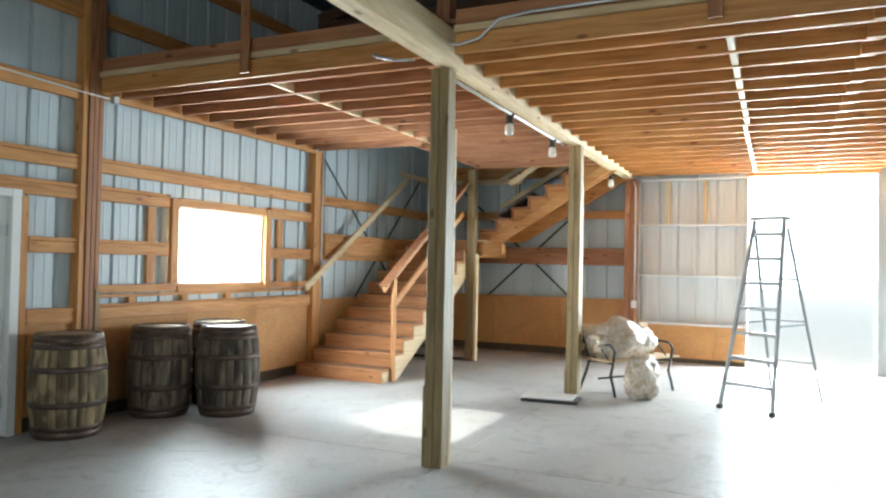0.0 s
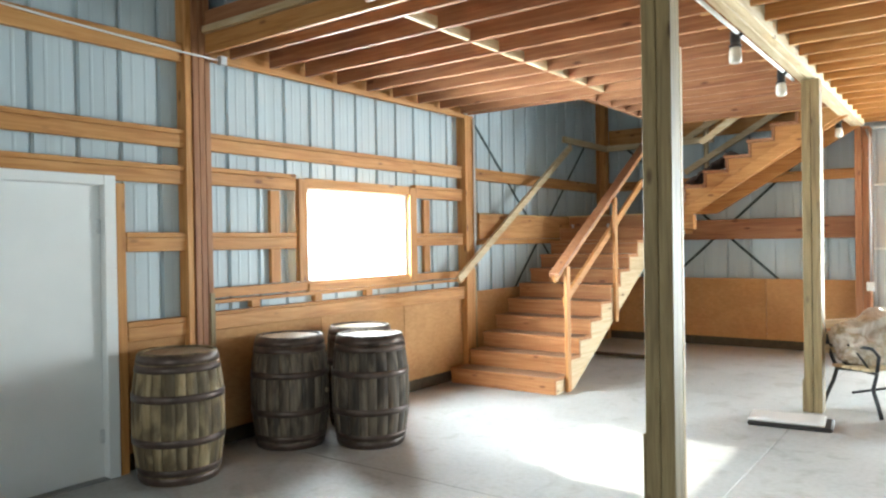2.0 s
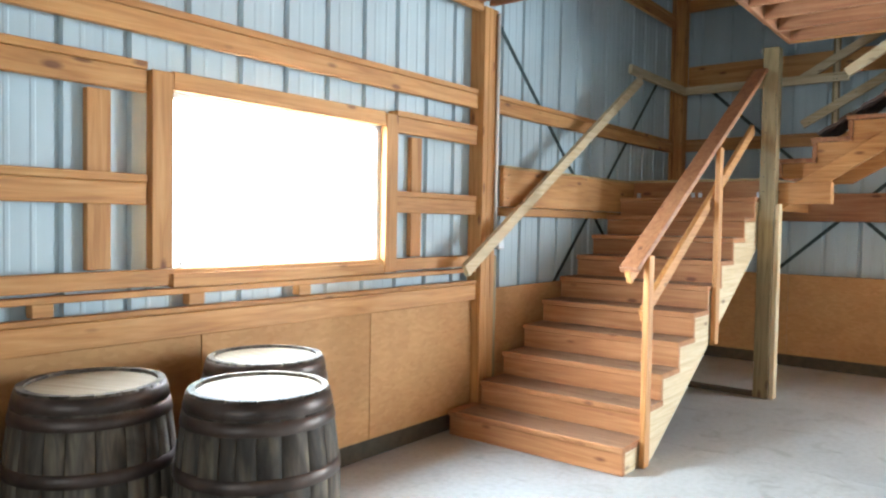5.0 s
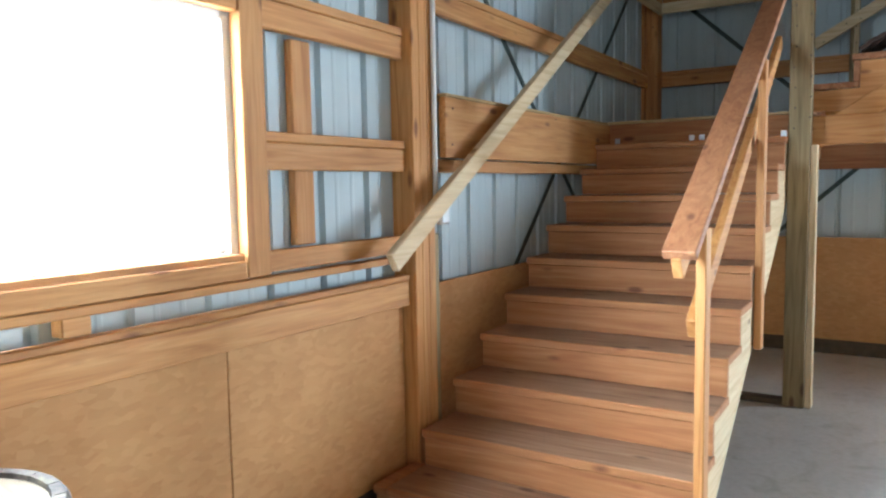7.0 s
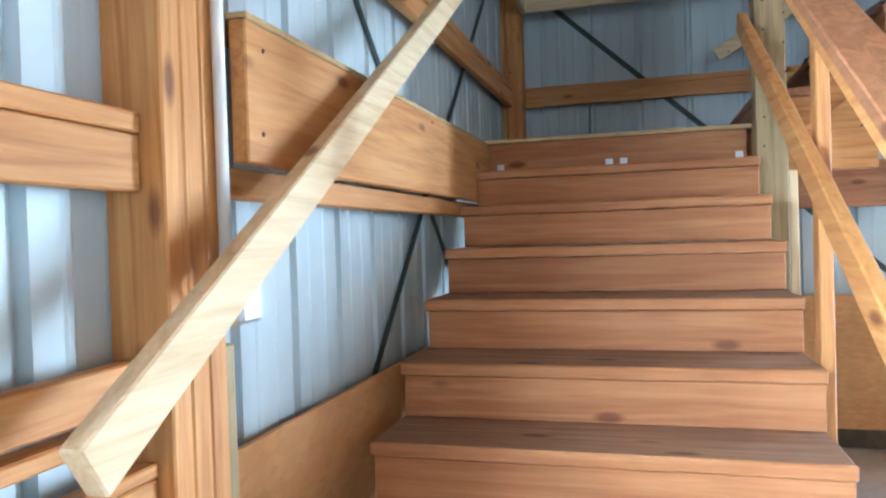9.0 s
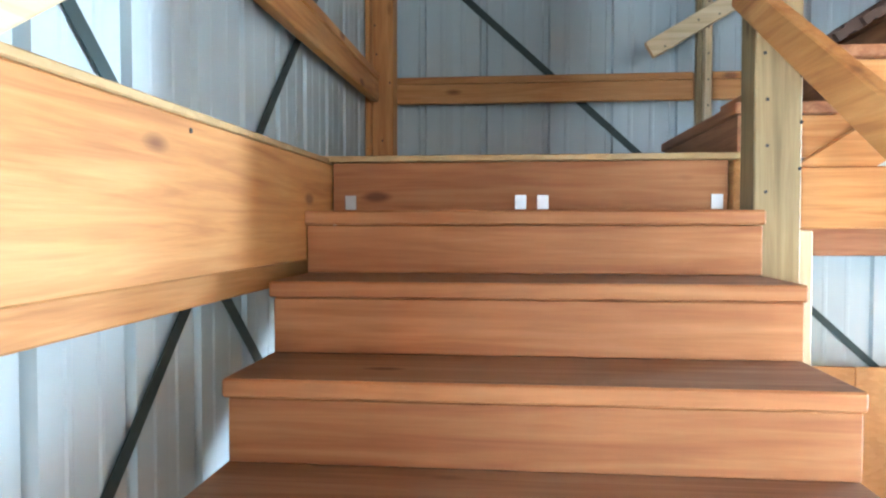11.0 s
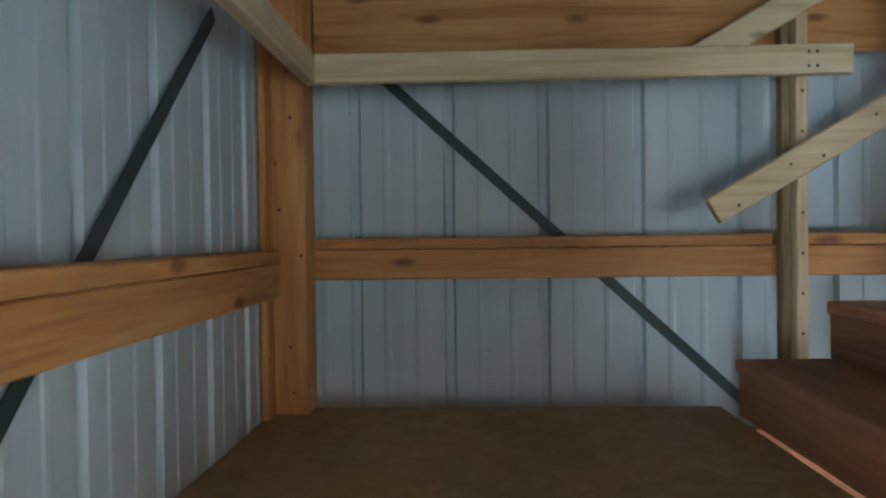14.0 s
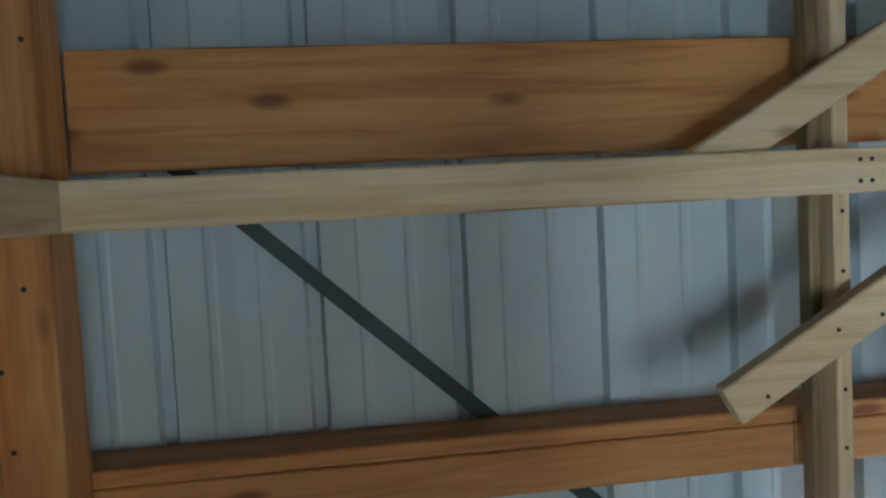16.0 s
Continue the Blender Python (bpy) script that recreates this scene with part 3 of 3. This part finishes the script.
# ---- lower flight of stairs ----
SX0, SX1, SY, RUN, RISE = 0.092, 1.352, 7.424, 0.2915, 0.1797
st = thing("staircase", "orange plank stairs with dusty treads rising to a landing", "stairs")
for i in range(1, 11):
    y, z = SY + RUN * (i - 1), RISE * i
    x0 = 0.02 if i == 1 else SX0
    part("riser", one((x0, y, z - RISE + 0.002), (SX1, y + 0.036, z - 0.042), 0.003), STEP, st)
    tread = part("tread", one((SX0 - 0.01, y - 0.012, z - 0.040), (SX1 + 0.005, y + RUN + 0.034, z), 0.005), STEP, st)
    tread.data.materials.append(TREAD)
    for f in tread.data.polygons:
        f.material_index = 1 if f.normal.z > 0.9 else 0
part("tread_end", one((0.01, SY - 0.012, RISE - 0.040), (SX0 - 0.011, 7.735, RISE), 0.005), STEP, st)
part("riser", one((0.094, SY + RUN * 10, RISE * 10 + 0.002), (SX1 - 0.01, SY + RUN * 10 + 0.036, 1.958), 0.003), STEP, st)


def stringer(x0, x1, n, y0, run, rise, drop):
    """A sawtooth stringer under n treads."""
    prof = [(y0 + 0.037, 0.0)]
    for i in range(n):
        prof += [(y0 + 0.037 + run * i, rise * (i + 1) - 0.042), (y0 + 0.037 + run * (i + 1), rise * (i + 1) - 0.042)]
    prof += [(y0 + 0.037 + run * n, rise * n - drop), (y0 + 0.037 + drop / rise * run * 0.75, 0.0)]
    bm = bmesh.new()
    vs = [bm.verts.new((x0, y, z)) for y, z in prof]
    f = bm.faces.new(vs)
    r = bmesh.ops.extrude_face_region(bm, geom=[f])
    bmesh.ops.translate(bm, verts=[g for g in r["geom"] if isinstance(g, bmesh.types.BMVert)], vec=(x1 - x0, 0, 0))
    bmesh.ops.recalc_face_normals(bm, faces=bm.faces)
    return bm


part("stringer", stringer(SX1 - 0.045, SX1 - 0.004, 10, SY, RUN, RISE, 0.34), PALE["y"], st, "pale sawtooth stringer")
part("stringer", stringer(0.62, 0.66, 10, SY, RUN, RISE, 0.34), PALE["y"], st, "pale sawtooth stringer")
part("stringer", stringer(SX0 + 0.065, SX0 + 0.105, 10, SY, RUN, RISE, 0.34), PALE["y"], st, "pale sawtooth stringer")
for x in (0.135, 0.685, 0.755, 1.29):
    part("angle_bracket", one((x, SY + RUN * 10 - 0.004, 1.806), (x + 0.036, SY + RUN * 10 - 0.001, 1.852), 0.001), GALV, st, "small zinc angle bracket")

LY = SY + RUN * 10
land = thing("landing", "plywood stair landing on plank framing in the corner", "landing", kind="structure")
part("deck", one((-0.085, LY - 0.012, 1.960), (1.41, 11.88, 1.980), 0.003), PLY, land)
part("side_plank", one((-0.085, 7.97, 1.955), (0.086, LY - 0.014, 1.972), 0.003), PLY, land)
part("rim_plank", one((0.048, 7.96, 1.655), (0.088, LY + 0.03, 1.953)), PINE["y"], land)
part("under_ledger", one((-0.03, 7.975, 1.585), (0.03, LY, 1.652)), PINE["y"], land)
part("front_plank", one((0.094, LY + 0.04, 1.69), (1.345, LY + 0.08, 1.958)), RED["x"], land)
part("east_plank", one((1.37, LY + 0.04, 1.69), (1.41, 11.88, 1.958)), PINE["y"], land)
part("end_block", one((1.412, LY + 0.0, 1.745), (1.90, LY + 0.13, 1.935)), PINE["x"], land)
sp = thing("stair_post", "mottled greenish timber post carrying the landing", "post")
part("post", one((1.358, 10.15, 0), (1.488, 10.28, 3.118)), TREATED["z"], sp)
part("strip", one((1.49, 10.17, 0), (1.53, 10.27, 1.74)), PALE["z"], sp, "pale strip of lumber")
board("sole_plate", "dark timber sole plate on the slab under the stairs", (0.2, 10.16, 0), (1.36, 10.26, 0.04), {"x": SHADOWGAP}, "sole plate")

# east balustrade: flat cap and two boards on the stair side of the newels
bal = thing("stair_balustrade", "pale and reddish two-rail timber stair balustrade", "balustrade")
part("newel", one((1.356, 7.65, 0), (1.394, 7.73, 1.345)), PINE["z"], bal)
part("newel", one((1.356, 8.95, 0.63), (1.394, 9.03, 2.135)), PINE["z"], bal)
part("top_rail", beam_between((1.345, 7.45, 1.262), (1.345, 10.145, 2.92), 0.118, 0.038), RED["y"], bal)
part("top_rail_board", beam_between((1.334, 7.47, 1.212), (1.334, 10.145, 2.858), 0.036, 0.085), PINE["y"], bal, "lighter board under the cap")
part("mid_rail", beam_between((1.334, 7.69, 0.96), (1.30, 10.10, 2.40), 0.036, 0.088), PINE["y"], bal)

# west handrail
hr = thing("handrail", "pale new lumber handrail climbing the wall", "handrail")
part("rail", beam_between((0.152, 7.405, 1.190), (0.172, 10.27, 2.985), 0.04, 0.092), PALE["y"], hr)
for y, z in ((7.83, 1.42), (9.35, 2.36)):
    part("wall_bracket", tube([(0.0 if y > 9 else 0.046, y, z - 0.06), (0.10, y, z - 0.06), (0.14, y, z - 0.01)], 0.009), GALV, hr, "zinc bracket")
gr = thing("guard_rail", "pale lumber guard rail round the landing walls", "guard rail")
part("rail", one((0.056, 10.22, 3.048), (0.096, 11.722, 3.141)), PALE["y"], gr)
part("rail", one((0.056, 11.725, 3.048), (1.775, 11.763, 3.141)), PALE["x"], gr)
part("stud", one((1.63, 11.80, 1.982), (1.668, 11.885, 3.6)), PALE["z"], gr)
# Darker timber added here stands for the pale stud's side in shade.
part("stud", one((1.60, 11.84, 1.982), (1.628, 11.885, 3.6)), TREATED["z"], gr, "dark strip for the shaded side of the stud")

# ---- upper flight ----
US = thing("upper_staircase", "orange plank stairs turning up from the landing to the loft", "stairs")
UX, UR, UH, UB = 1.42, 0.282, 0.180, 1.982
for i in range(1, 9):
    x, z = UX + UR * (i - 1), UB + UH * i
    part("riser", one((x, 10.52, z - UH + 0.002), (x + 0.036, 11.735, z - 0.042), 0.003), RED["y"], US)
    part("tread", one((x - 0.012, 10.50, z - 0.04), (x + UR + 0.034, 11.735, z), 0.005), RED["y"], US)
for yy in (10.54, 11.6):
    bm = stringer(yy, yy + 0.04, 8, UX, UR, UH, 0.34)
    bm.transform(Matrix(((0, 1, 0, 0), (1, 0, 0, 0), (0, 0, 1, UB), (0, 0, 0, 1))))
    bmesh.ops.recalc_face_normals(bm, faces=bm.faces)
    part("stringer", bm, PINE["x"], US, "orange sawtooth stringer")
part("plank", beam_between((1.43, 10.515, 1.76), (3.75, 10.515, 3.24), 0.035, 0.14), PINE["x"], US)
ur = thing("upper_handrail", "pale lumber handrail climbing beside the upper stairs", "handrail")
part("rail", beam_between((1.345, 11.745, 2.625), (3.4, 11.745, 3.815), 0.04, 0.088), PALE["x"], ur)
part("rail", beam_between((1.31, 11.787, 3.11), (3.4, 11.787, 4.31), 0.04, 0.088), PALE["x"], ur)
part("rail", beam_between((1.95, 10.55, 2.9), (3.3, 10.55, 3.8), 0.04, 0.088), PALE["x"], ur)

# ---- wall conduit and switch box by the stair post ----
cd = thing("conduit_drop", "white conduit running down the timber post to a box", "conduit")
part("pipe", tube([(0.062, 7.90, 3.1), (0.062, 7.90, 1.45)], 0.013), PVC, cd)
part("switch_box", one((0.046, 7.86, 1.33), (0.12, 7.94, 1.45), 0.008), GALV, cd, "grey metal switch box")
cd = thing("conduit_drop", "grey conduit running down the end-wall post to a box", "conduit")
part("pipe", tube([(3.76, 11.61, 3.02), (3.80, 11.6, 2.9), (3.80, 11.6, 1.0)], 0.014), GALV, cd)
part("switch_box", one((3.75, 11.56, 0.9), (3.84, 11.61, 1.02), 0.006), WHITE, cd, "white switch box")

# ---- barrels ----
def barrel(at, turn, mat, name_label, head=HEAD):
    H, R, B = 0.89, 0.265, 0.316
    rad = lambda z: R + (B - R) * (1 - ((z - H / 2) / (H / 2)) ** 2)
    b = thing("whiskey_barrel", name_label, "barrel", "barrels along the west wall", at=at)
    b.rotation_euler[2] = turn
    n = 21
    rng = random.Random(int(at[0] * 100))
    cuts = [0.0]
    for k in range(n):
        cuts.append(cuts[-1] + rng.uniform(0.7, 1.3))
    cuts = [c / cuts[-1] * 2 * math.pi for c in cuts]
    zs = [H * j / 12 for j in range(12)] + [H]
    for a0, a1 in zip(cuts, cuts[1:]):
        dr = rng.uniform(-0.0015, 0.0015)
        bm = bmesh.new()
        g = 0.0016 / B
        angs = [a0 + g, a0 + g * 2.2, (a0 + a1) / 2, a1 - g * 2.2, a1 - g]
        inset = [0.003, 0, 0, 0, 0.003]
        grid = [[bm.verts.new(((rad(z) + dr - q) * math.cos(a), (rad(z) + dr - q) * math.sin(a), z)) for a, q in zip(angs, inset)] for z in zs]
        for u, v in zip(grid, grid[1:]):
            for k in range(4):
                bm.faces.new((u[k], u[k + 1], v[k + 1], v[k])).smooth = True
        top = [bm.verts.new(((R - 0.028) * math.cos(a), (R - 0.028) * math.sin(a), H)) for a in angs]
        low = [bm.verts.new(((R - 0.032) * math.cos(a), (R - 0.032) * math.sin(a), H - 0.035)) for a in angs]
        for k in range(4):
            bm.faces.new((grid[-1][k], grid[-1][k + 1], top[k + 1], top[k]))
            bm.faces.new((top[k], top[k + 1], low[k + 1], low[k]))
        part("stave", bm, mat, b)
    # Inner body in the gap colour, so the seams between staves look shaded.
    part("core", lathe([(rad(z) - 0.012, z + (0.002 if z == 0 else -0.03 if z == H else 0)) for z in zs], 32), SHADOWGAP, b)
    part("barrel_head", lathe([(R - 0.03, H - 0.029), (R - 0.03, H - 0.012)], 40, False), head, b, "pale worn oak head")
    for za, zb in ((0.004, 0.06), (0.068, 0.115), (0.27, 0.322), (0.568, 0.62), (0.765, 0.815), (0.822, 0.88)):
        prof = [(rad(za) + 0.001, za), (rad(za) + 0.005, za + 0.002), (rad((za + zb) / 2) + 0.0055, (za + zb) / 2), (rad(zb) + 0.005, zb - 0.002), (rad(zb) + 0.001, zb)]
        part("hoop", lathe(prof, 48, True, False), HOOP, b)
    part("bung", lathe([(0.022, -0.004), (0.022, 0.012), (0.016, 0.016)], 14), HEAD, b).matrix_basis = Matrix.Translation((B * 0.998, 0, H / 2)) @ Euler((0, radians(90), 0)).to_matrix().to_4x4()
    return b


barrel((0.34, 3.67, 0), 2.2, STAVE, "weathered oak barrel with rusty hoops beside the door")
barrel((0.36, 4.69, 0), 0.4, STAVE_DARK, "dark stained oak barrel with rusty hoops")
barrel((0.89, 5.08, 0), 1.2, STAVE_DARK, "dark streaked oak barrel with a pale head")
barrel((0.39, 5.50, 0), 3.0, STAVE_DARK, "dark oak barrel standing behind two others")
barrel((0.40, 2.02, 0), 0.9, STAVE_DARK, "dark oak barrel on the near side of the door")

# ---- bench with plastic-wrapped bundle ----
def bench():
    at = Matrix.Translation((4.27, 8.58, 0)) @ Euler((0, 0, radians(58))).to_matrix().to_4x4()
    b = thing("park_bench", "black iron park bench with wooden slats", "bench")
    b.matrix_basis = at
    for x in (-0.52, 0.52):
        part("end_frame", tube([(x, -0.28, 0.012), (x, -0.25, 0.12), (x, -0.20, 0.26), (x, -0.24, 0.40), (x, -0.10, 0.42), (x, 0.16, 0.40), (x, 0.24, 0.55), (x, 0.32, 0.84)], 0.018), IRON, b)
        part("back_leg", tube([(x, 0.32, 0.012), (x, 0.27, 0.14), (x, 0.2, 0.28), (x, 0.16, 0.40)], 0.018), IRON, b)
        part("armrest", tube([(x, 0.24, 0.60), (x, 0.0, 0.63), (x, -0.2, 0.62), (x, -0.26, 0.56), (x, -0.24, 0.42)], 0.016), IRON, b)
        part("scroll", tube([(x, -0.18, 0.42), (x, -0.05, 0.56), (x, 0.08, 0.54), (x, 0.1, 0.46), (x, 0.02, 0.44)], 0.01), IRON, b)
    part("brace", tube([(-0.52, 0.0, 0.2), (0.52, 0.0, 0.2)], 0.012), IRON, b)
    for k in range(4):
        part("seat_slat", one((-0.60, -0.23 + 0.1 * k, 0.425), (0.70, -0.15 + 0.1 * k, 0.447)), PALE["x"], b)
    for k in range(3):
        part("back_slat", one((-0.60, 0.23 + 0.035 * k, 0.53 + 0.11 * k), (0.70, 0.25 + 0.035 * k, 0.61 + 0.11 * k)), PALE["x"], b)
    return at


B_AT = bench()


def crumpled(name, label, at, size, seed, mat):
    bm = bmesh.new()
    bmesh.ops.create_icosphere(bm, subdivisions=5, radius=1)
    for v in bm.verts:
        n = v.co.copy()
        d = 1 + 0.30 * noise.noise(n * 1.6 + Vector((seed, 0, 0))) + 0.12 * (1 - abs(noise.noise(n * 4 + Vector((0, seed, 0)))) * 2) + 0.05 * noise.noise(n * 11)
        v.co = Vector((n.x * size[0], n.y * size[1], n.z * size[2])) * d
        v.co.z = max(v.co.z, -size[2] * 0.82)
    for f in bm.faces:
        f.smooth = True
    ob = tagged(mesh_ob(name, bm, mat), label, "plastic bundle")
    ob.matrix_basis = at @ Matrix.Translation((0, 0, size[2] * 0.82))
    return ob


crumpled("wrapped_bundle", "crumpled milky plastic film bundle heaped on the bench", B_AT @ Matrix.Translation((-0.10, 0.06, 0.449)), (0.50, 0.24, 0.24), 1.0, FILM)
crumpled("plastic_sheet", "crumpled milky plastic film hanging down to the slab", B_AT @ Matrix.Translation((-0.20, -0.40, 0.0)), (0.23, 0.15, 0.27), 5.0, FILM)

# ---- tray on the floor ----
tr = thing("tub_lid", "white plastic tray with a dark rim lying on the slab", "tray")
tr.matrix_basis = Matrix.Translation((3.60, 7.48, 0)) @ Euler((0, 0, radians(6))).to_matrix().to_4x4()
part("rim", one((-0.33, -0.20, 0.0), (0.33, 0.20, 0.035), 0.016), BLACK, tr, "dark blue-black rim")
part("tray", one((-0.33, -0.18, 0.036), (0.27, 0.19, 0.062), 0.012), WHITE, tr)
part("tray_well", one((-0.29, -0.14, 0.0625), (0.23, 0.15, 0.066), 0.0015), PVC, tr)

# ---- step ladder in the doorway light ----
ld = thing("step_ladder", "tall worn aluminium step ladder standing open", "ladder")
ld.matrix_basis = Matrix.Translation((5.79, 8.19, 0)) @ Euler((0, 0, radians(-25))).to_matrix().to_4x4()
HT = 2.15
for sx in (-1, 1):
    part("front_rail", beam_between((sx * 0.30, -0.30, 0.01), (sx * 0.17, 0.22, HT), 0.022, 0.06, 0.003, (0, 1, 0)), ALU, ld)
    part("rear_rail", beam_between((sx * 0.30, 0.95, 0.01), (sx * 0.19, 0.26, HT - 0.1), 0.02, 0.04, 0.003, (0, 1, 0)), ALU, ld)
    part("rubber_foot", one((sx * 0.30 - 0.025, -0.335, 0), (sx * 0.30 + 0.025, -0.265, 0.05), 0.006), BLACK, ld)
    part("spreader", beam_between((sx * 0.25, -0.07, 0.95), (sx * 0.25, 0.63, 0.95), 0.006, 0.02, 0.0), ALU, ld)
for k in range(7):
    f = (k + 1) / 7.6
    z, y, h = HT * f, -0.30 + 0.52 * f, 0.30 - 0.13 * f
    part("step", one((-h, y - 0.01, z - 0.02), (h, y + 0.07, z + 0.02), 0.006), ALU, ld)
part("top_cap", one((-0.2, 0.14, HT - 0.01), (0.2, 0.32, HT + 0.03), 0.006), ALU, ld)
for k in range(3):
    f = (k + 1) / 4.2
    part("rear_bar", one((-0.30 + 0.1 * f, 0.945 - 0.69 * f, (HT - 0.1) * f - 0.01), (0.30 - 0.1 * f, 0.965 - 0.69 * f, (HT - 0.1) * f + 0.012), 0.002), ALU, ld)

# ---- perforated mat on the upper stairs ----
mat_bm = bmesh.new()
d = Vector((UR, 0, UH)).normalized()
nrm = Vector((-d.z, 0, d.x))
for k in range(10):
    a = Vector((1.74, 10.56 + 0.055 * k, UB + 2 * UH + 0.035))
    for seg_ in range(14):
        side = 0.012 * (1 if (seg_ + k) % 2 else -1)
        p, q = a + d * (0.05 * seg_), a + d * (0.05 * (seg_ + 1))
        lift = nrm * (0.008 * math.sin(1.7 * seg_ + k))
        m = Matrix.Translation((p + q) / 2 + lift + Vector((0, side, 0))) @ Euler((0, -math.atan2(UH, UR), 0)).to_matrix().to_4x4()
        box(mat_bm, (-0.03, -0.012, -0.014), (0.03, 0.012, 0.014), 0, m)
        if k < 9 and (seg_ + k) % 2:
            box(mat_bm, (-0.01, 0.0, -0.012), (0.01, 0.05, 0.012), 0, m)
tagged(mesh_ob("perforated_mat", mat_bm, plain("brown_rubber", (0.09, 0.05, 0.035), 0.6, var=0.4)), "dark brown perforated mat draped over the upper steps", "mat")

# ---- nail heads in the boards by the landing ----
rng = random.Random(5)


def nails(parent, spots, face):
    """Small dark nail heads set flush in a board face; face is the axis they look along."""
    bm = bmesh.new()
    for p in spots:
        m = Matrix.Translation(p) @ Euler((radians(90), 0, 0) if face == "y" else (0, radians(90), 0)).to_matrix().to_4x4()
        bmesh.ops.create_cone(bm, cap_ends=True, segments=8, radius1=0.0055, radius2=0.0045, depth=0.003, matrix=m)
    return tagged(part("nail_heads", bm, IRON, parent), "small dark nail heads", kind="stuff")


nails(gr, [(x, 11.7245, z) for x in (1.636, 1.662) for z in (3.072, 3.116)] + [(1.649, 11.7995, 2.1 + 0.13 * k) for k in range(8)], "y")
nails(ur, [(1.42 + 0.13 * k + 0.03 * (k % 2), 11.7245, 2.668 + 0.0753 * k + 0.05 * (k % 2) - 0.025) for k in range(8)], "y")
nails(corner, [(0.0 + 0.03 * (k % 2) - 0.04 * (k % 3), 11.7785, 2.05 + 0.15 * k) for k in range(12)], "y")
nails(sp, [(1.39 + 0.09 * (k % 2) + rng.uniform(-0.006, 0.006), 10.1485, 1.85 + 0.065 * k) for k in range(14)], "y")
nails(land, [(0.0895, 8.02, 1.72), (0.0895, 8.03, 1.90), (0.0895, 9.31, 1.93)], "x")
